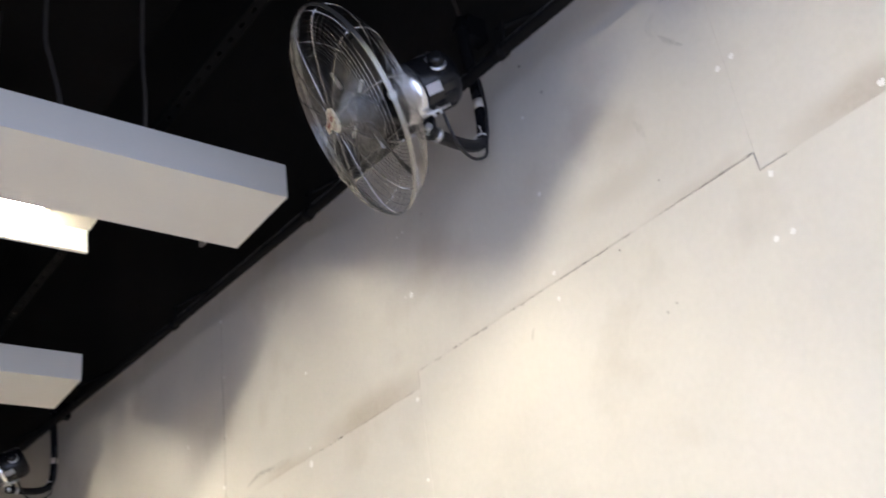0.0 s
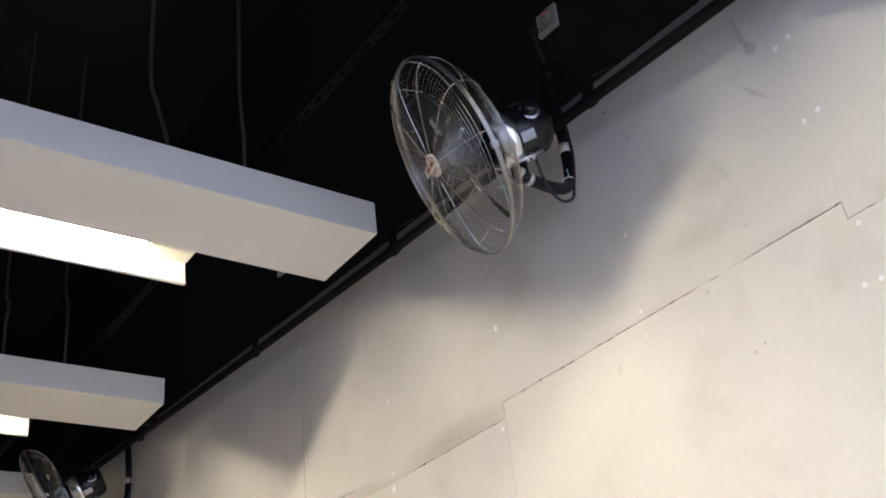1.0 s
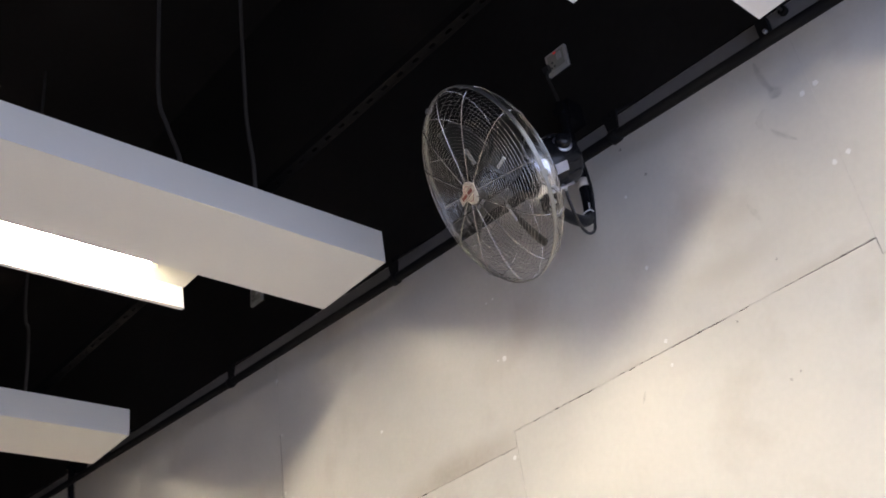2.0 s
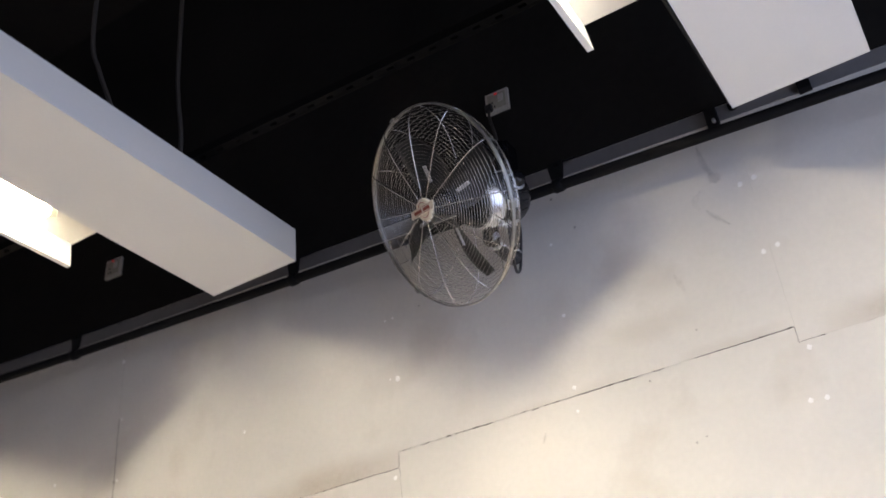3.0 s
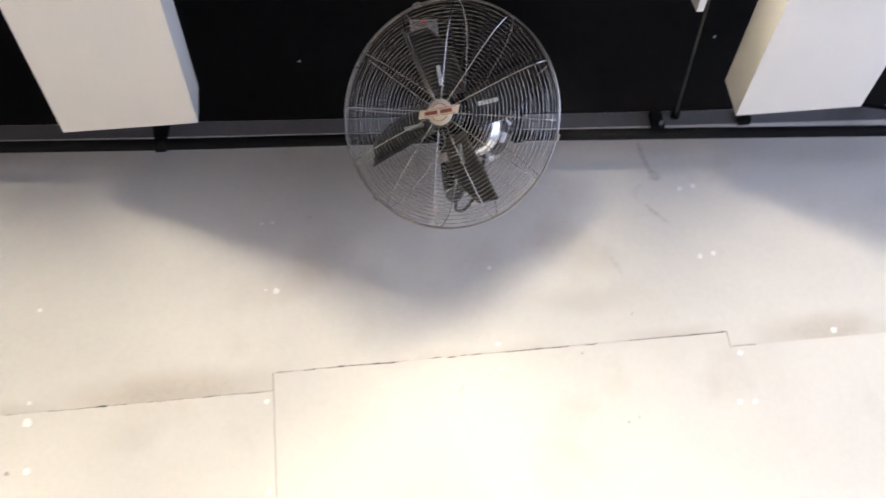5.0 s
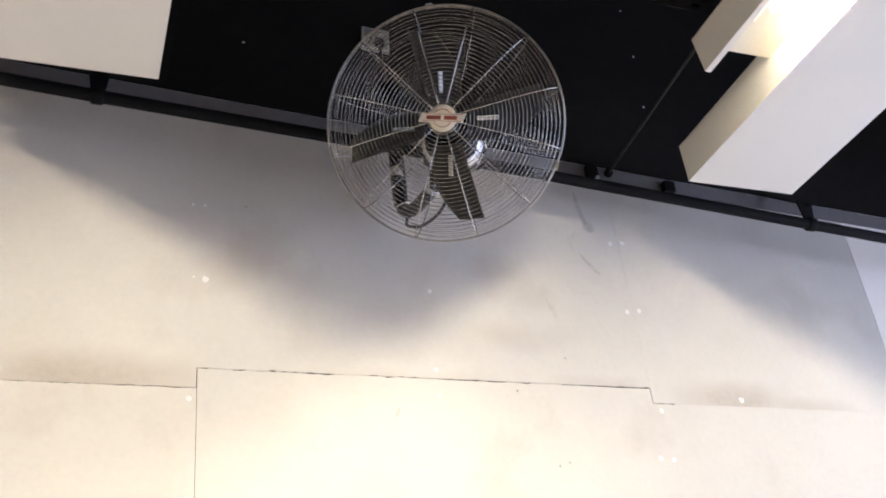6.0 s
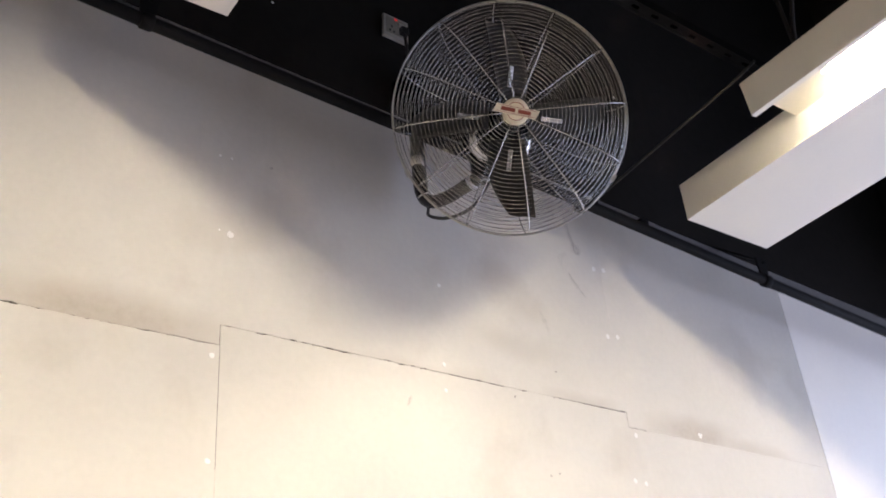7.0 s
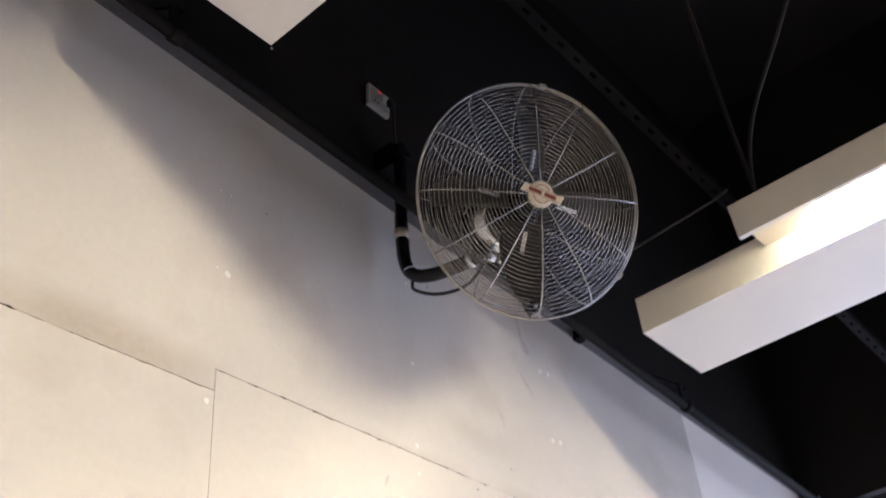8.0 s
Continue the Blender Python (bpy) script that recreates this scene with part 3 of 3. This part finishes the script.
    part("tilt_bolt", in_motor(bm), ALUMINIUM, motor, "bright tilt bolts")
    # bent pole from the wall up to the knuckle under the motor
    bm = bmesh.new()
    line = smooth_path([(0.0, -0.082, 0.235), (0.0, -0.082, 0.12), (0.0, -0.074, 0.02), (0.0, -0.070, -0.06), (0.0, -0.074, -0.165), (0.004, -0.100, -0.218),
                        (0.012, -0.16, -0.244), (0.022, -0.25, -0.252), (0.028, -0.285, -0.252)], 8)
    sweep(bm, line, 0.0175, 16)
    pole = part("pole", bm, FAN_BLACK, root, "black bent tube")
    bm = bmesh.new()
    sweep(bm, [(0, -0.069, -0.060), (0, -0.069, -0.090)], 0.0186, 16)
    part("tape", bm, TAPE, pole, "cream tape wound round the pole")
    bm = bmesh.new()
    sweep(bm, [(0.018 * math.cos(q) + 0.002, -0.090 + 0.018 * math.sin(q), -0.196 + 0.006 * math.cos(q)) for q in (2 * math.pi * i / 20 for i in range(20))],
          0.0018, 6, True)
    sweep(bm, [(0.018, -0.098, -0.190), (0.030, -0.112, -0.184), (0.038, -0.124, -0.186)], 0.0012, 6)
    part("cable_tie", bm, PUTTY, pole, "white plastic cable tie")
    bm = bmesh.new()
    block(bm, -0.024, 0.024, -0.074, 0.0, 0.165, 0.245)
    block(bm, -0.022, 0.022, -0.102, -0.06, 0.19, 0.215)
    bevel(bm, 0.003, 1)
    part("wall_bracket", bm, FAN_BLACK, root)
    bm = bmesh.new()
    lathe(bm, [(0.022, -0.03), (0.024, -0.026), (0.024, 0.05), (0.02, 0.056)], 24)
    bmesh.ops.translate(bm, vec=(0.028, -0.295, -0.236), verts=bm.verts)
    block(bm, 0.004, 0.056, -0.325, -0.265, -0.185, -0.125)
    part("knuckle", bm, FAN_BLACK, root)
    bm = bmesh.new()
    sweep(bm, [(0.028, -0.30, -0.258), (0.056, -0.312, -0.258)], 0.009, 10)
    part("knuckle_screw", bm, ALUMINIUM, root, "bright clamp screw")
    bm = bmesh.new()
    sweep(bm, [(0.0235, -0.258, -0.252), (0.0258, -0.272, -0.252)], 0.0195, 20)
    part("pole_clamp", bm, ALUMINIUM, root, "bright ring clamp round the pole")
    # cable that hangs between motor and pole
    bm = bmesh.new()
    sweep(bm, smooth_path([(0.085, -0.30, -0.155), (0.080, -0.28, -0.22), (0.055, -0.225, -0.288), (0.028, -0.155, -0.294),
                           (0.010, -0.092, -0.258), (0.014, -0.082, -0.22), (0.022, -0.070, -0.12), (0.022, -0.070, -0.06),
                           (0.020, -0.072, 0.0)], 8), 0.0045, 8)
    part("cable", bm, RUBBER, root, "black hanging cable")
    # plug in the socket above, and its lead down to the pole
    bm = bmesh.new()
    sweep(bm, smooth_path([(-0.018, -0.082, 0.382), (-0.018, -0.086, 0.35), (-0.010, -0.078, 0.28), (-0.004, -0.076, 0.21)], 6), 0.005, 10)
    lead = part("lead", bm, LEAD, root, "thick dark brown lead up to the socket")
    bm = bmesh.new()
    block(bm, -0.030, -0.006, -0.090, -0.074, 0.380, 0.404)
    bevel(bm, 0.004, 2)
    part("plug", bm, RUBBER, lead, "black mains plug")
    return root


first_fan = wall_fan()
copy_thing(first_fan, pose(-3.062, 0.0, 3.262, 0, 0, 5))

# ------------------------------------------------------------ boards of the wall, last
FILLER = material("joint_filler", (0.50, 0.475, 0.43), 0.9, spread=0.3, grain=80, blotch=20)
JOINT = 2.47     # height of the long joint
EDGES = [(-8.9, -0.05), (-7.32, -0.05), (-6.10, -0.01), (-4.88, -0.04), (-3.66, -0.05), (-2.44, -0.02), (-1.243, -0.050), (0.0, 0.0), (1.224, -0.044), (2.1120, 0.0)]


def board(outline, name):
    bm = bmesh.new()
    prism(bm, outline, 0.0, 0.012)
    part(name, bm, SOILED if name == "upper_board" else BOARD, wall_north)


def openness(x):
    """How far the long joint stands open at x: filler has shrunk out of the middle, and hides most of the ends."""
    return 0.30 if x > 1.32 else 0.6 if x < -0.85 else 0.75 if x < -0.5 else 1.0


def worn(x0, z0, x1, z1, side):
    """A sawn edge from one corner to the other, ragged and chipped."""
    n = max(2, int((x1 - x0) / 0.007))
    out = []
    for i in range(n + 1):
        t = i / n
        x = x0 + (x1 - x0) * t
        gap = 0.00012 + 0.0013 * max(0.0, noise.noise((x * 6.5, 2.1, 0.3)) + 0.32)
        chip = 0.0062 * max(0.0, noise.noise((x * 31, 7.3, side)) - 0.20) + 0.0030 * max(0.0, noise.noise((x * 75, 1.7, side)) - 0.1)
        rough = openness(x) * (gap + chip) if 0 < i < n else 0.0006
        out.append((x, z0 + (z1 - z0) * t + side * rough))
    return out


def seam(x, upper):
    """Half the width of the upright seam at x."""
    if upper:
        return 0.0018 if -1.3 < x < -1 else 0.0006 if x < -1 else (0.00003 if x < 1 else 0.00017 if x < 2 else 0.0)
    return 0.0014 if -1.3 < x < -1 else 0.0007 if x < 1 else 0.00003


def seam_fill(x, lo, hi):
    """What sits in the upright seam at x, stretch by stretch: filler, or dark dirt where the filler is gone."""
    if abs(x + 1.243) < 0.01:
        return [(0.01, lo, BACKING), (hi, 2.945, BACKING), (2.945, BOARD_TOP - 0.01, FILLER)]
    if abs(x) < 0.01:
        return [(0.01, 2.14, FILLER), (2.14, lo, BACKING), (hi, BOARD_TOP - 0.01, FILLER)]
    if abs(x - 1.224) < 0.01:
        return [(0.01, lo, FILLER), (hi, 2.71, BACKING), (2.71, BOARD_TOP - 0.01, FILLER)]
    return [(0.01, lo, FILLER), (hi, BOARD_TOP - 0.01, FILLER)]


for (x0, off), (x1, after) in zip(EDGES, EDGES[1:]):
    last = x1 > 2.0
    zb = JOINT + off
    ua, ub, la, lb = seam(x0, True), seam(x1, True), seam(x0, False), seam(x1, False)
    low = worn(x0 + la, zb, x1 - lb, zb, -1)
    if not last and after < off:
        # the sawn step between two boards stays open
        low = low[:-1] + [(x1 - lb - 0.0020, zb - 0.001), (x1 - lb - 0.0016, zb + after - off), (x1 - lb, zb + after - off - 0.004)]
    board([(x0 + la, 0.0), (x1 - lb, 0.0)] + low[::-1], "lower_board")
    up = worn(x0 + ua, zb, x1 - ub, zb, 1)
    rest = [(x1 - ub, BOARD_TOP - 0.005), (x0 + ua, BOARD_TOP - 0.005)]
    if not last and after > off:
        up = up[:-1] + [(x1 - ub - 0.0018, zb + 0.001), (x1 - ub - 0.0016, zb + after - off), (x1 - ub, zb + after - off + 0.004)]
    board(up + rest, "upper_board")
    if not last:
        lo, hi = sorted((JOINT + off, JOINT + after))
        for z0, z1, fill in seam_fill(x1, lo - 0.004, hi + 0.004):
            bm = bmesh.new()
            prism(bm, [(x1 - 0.003, z0), (x1 + 0.003, z0), (x1 + 0.003, z1), (x1 - 0.003, z1)], 0.0009, 0.010)
            part("joint_filler", bm, fill, wall_north)
        bm = bmesh.new()
        block(bm, x1 - 0.004, x1 + 0.004, 0.0040, 0.0105, lo - 0.004, hi + 0.004)
        part("joint_filler", bm, BACKING, wall_north)
    bm = bmesh.new()
    block(bm, x0 + 0.004, x1 - 0.004, 0.0030, 0.0105, zb - 0.007, zb + 0.007)
    part("joint_filler", bm, BACKING, wall_north)

# putty over the screws
DOTS = [(0.015, 2.710, 9), (-0.013, 2.716, 3), (0.606, 2.726, 6), (0.600, 2.495, 6), (1.197, 2.935, 8), (1.238, 2.940, 8), (1.205, 2.706, 7),
        (1.245, 2.713, 7), (1.244, 2.405, 7), (1.210, 2.269, 7), (1.249, 2.266, 7), (-0.018, 2.392, 7), (1.517, 2.447, 9), (-0.019, 2.929, 4),
        (0.011, 2.930, 4), (-0.623, 2.395, 12), (-0.613, 2.267, 9), (-0.622, 2.447, 5), (-0.618, 2.713, 6), (-1.229, 2.940, 5), (-1.254, 2.507, 8),
        (-1.221, 2.439, 8), (-1.262, 2.410, 7), (-1.245, 3.187, 9), (-0.017, 2.154, 6), (0.599, 2.423, 5), (-1.568, 2.767, 7), (-1.228, 2.699, 5), (0.604, 2.974, 5)]


def dab(x, z, r, y0, y1, name, mat):
    """A small daub of uneven outline on the boards."""
    bm = bmesh.new()
    count, phase = 16, random.uniform(0, 50)
    rims = []
    for y, scale in ((y0, 1.0), (y1, 0.8)):
        row = []
        for k in range(count):
            a = 2 * math.pi * k / count
            q = 0.001 * r * scale * (1 + 0.34 * noise.noise((1.5 * math.cos(a) + phase, 1.5 * math.sin(a), r)))
            row.append(bm.verts.new((x + q * math.cos(a), y, z + 1.08 * q * math.sin(a))))
        rims.append(row)
    for k in range(count):
        bm.faces.new((rims[0][k - 1], rims[0][k], rims[1][k], rims[1][k - 1]))
    bm.faces.new(rims[1])
    part(name, bm, mat, wall_north)


for x, z, r in DOTS:
    dab(x, z, r, 0.0003, -0.0009, "putty_dot", PUTTY)
# dark nicks and specks
for x, z, r in ((0.908, 2.244, 4), (-0.661, 2.265, 6), (0.118, 2.938, 4.5), (0.690, 3.002, 5), (0.630, 3.133, 5), (0.820, 2.446, 3), (-1.241, 2.697, 6),
                (1.517, 2.452, 2.5), (0.977, 2.548, 3), (0.937, 2.253, 3)):
    dab(x, z, r, 0.0003, -0.0013, "speck", SPECK)


def scuff(points, width, layers=3, mat=SMEAR):
    """A soft rubbed mark on the boards, built up in thin layers from wide to narrow."""
    line = smooth_path([(x, 0, z) for x, z in points], 6)
    n = len(line) - 1
    for layer in range(layers):
        bm = bmesh.new()
        y = -0.0003 - 0.0002 * layer
        trim = layer * n // 14
        own = line[trim:n + 1 - trim]
        last = len(own) - 1
        rows = []
        for i, p in enumerate(own):
            t = (own[min(i + 1, last)] - own[max(i - 1, 0)]).normalized()
            half = width * (1.7 - 1.4 * layer / layers) * (0.25 + 0.75 * math.sin(math.pi * (i + 0.4) / (last + 0.8))) * random.uniform(0.75, 1.2) / 2
            side = Vector((-t.z, 0, t.x)) * half
            rows.append([bm.verts.new(p + side + Vector((0, y, 0))), bm.verts.new(p - side + Vector((0, y, 0)))])
        for a, b in zip(rows, rows[1:]):
            bm.faces.new((a[0], a[1], b[1], b[0]))
        part("scuff", bm, mat, wall_north)


scuff([(1.107, 3.11), (1.112, 3.05), (1.130, 2.99)], 0.014, 2)
scuff([(1.122, 3.005), (1.133, 2.985), (1.138, 2.968)], 0.028, 3)
scuff([(1.090, 2.962), (1.062, 2.935), (1.068, 2.900)], 0.012, 1)
scuff([(1.085, 2.893), (1.105, 2.862), (1.140, 2.822)], 0.010, 2)
scuff([(0.951, 2.733), (0.963, 2.701), (0.972, 2.67)], 0.009, 1)
scuff([(0.495, 2.390), (0.488, 2.376), (0.480, 2.360)], 0.007, 2)
scuff([(-1.075, 2.450), (-1.02, 2.465), (-0.97, 2.471), (-0.91, 2.468), (-0.86, 2.461)], 0.014, 3, DARK_SMEAR)
scuff([(-1.05, 2.458), (-0.99, 2.470), (-0.94, 2.471)], 0.008, 2, DARK_SMEAR)
scuff([(-0.92, 2.464), (-0.84, 2.458), (-0.76, 2.457)], 0.020, 1)
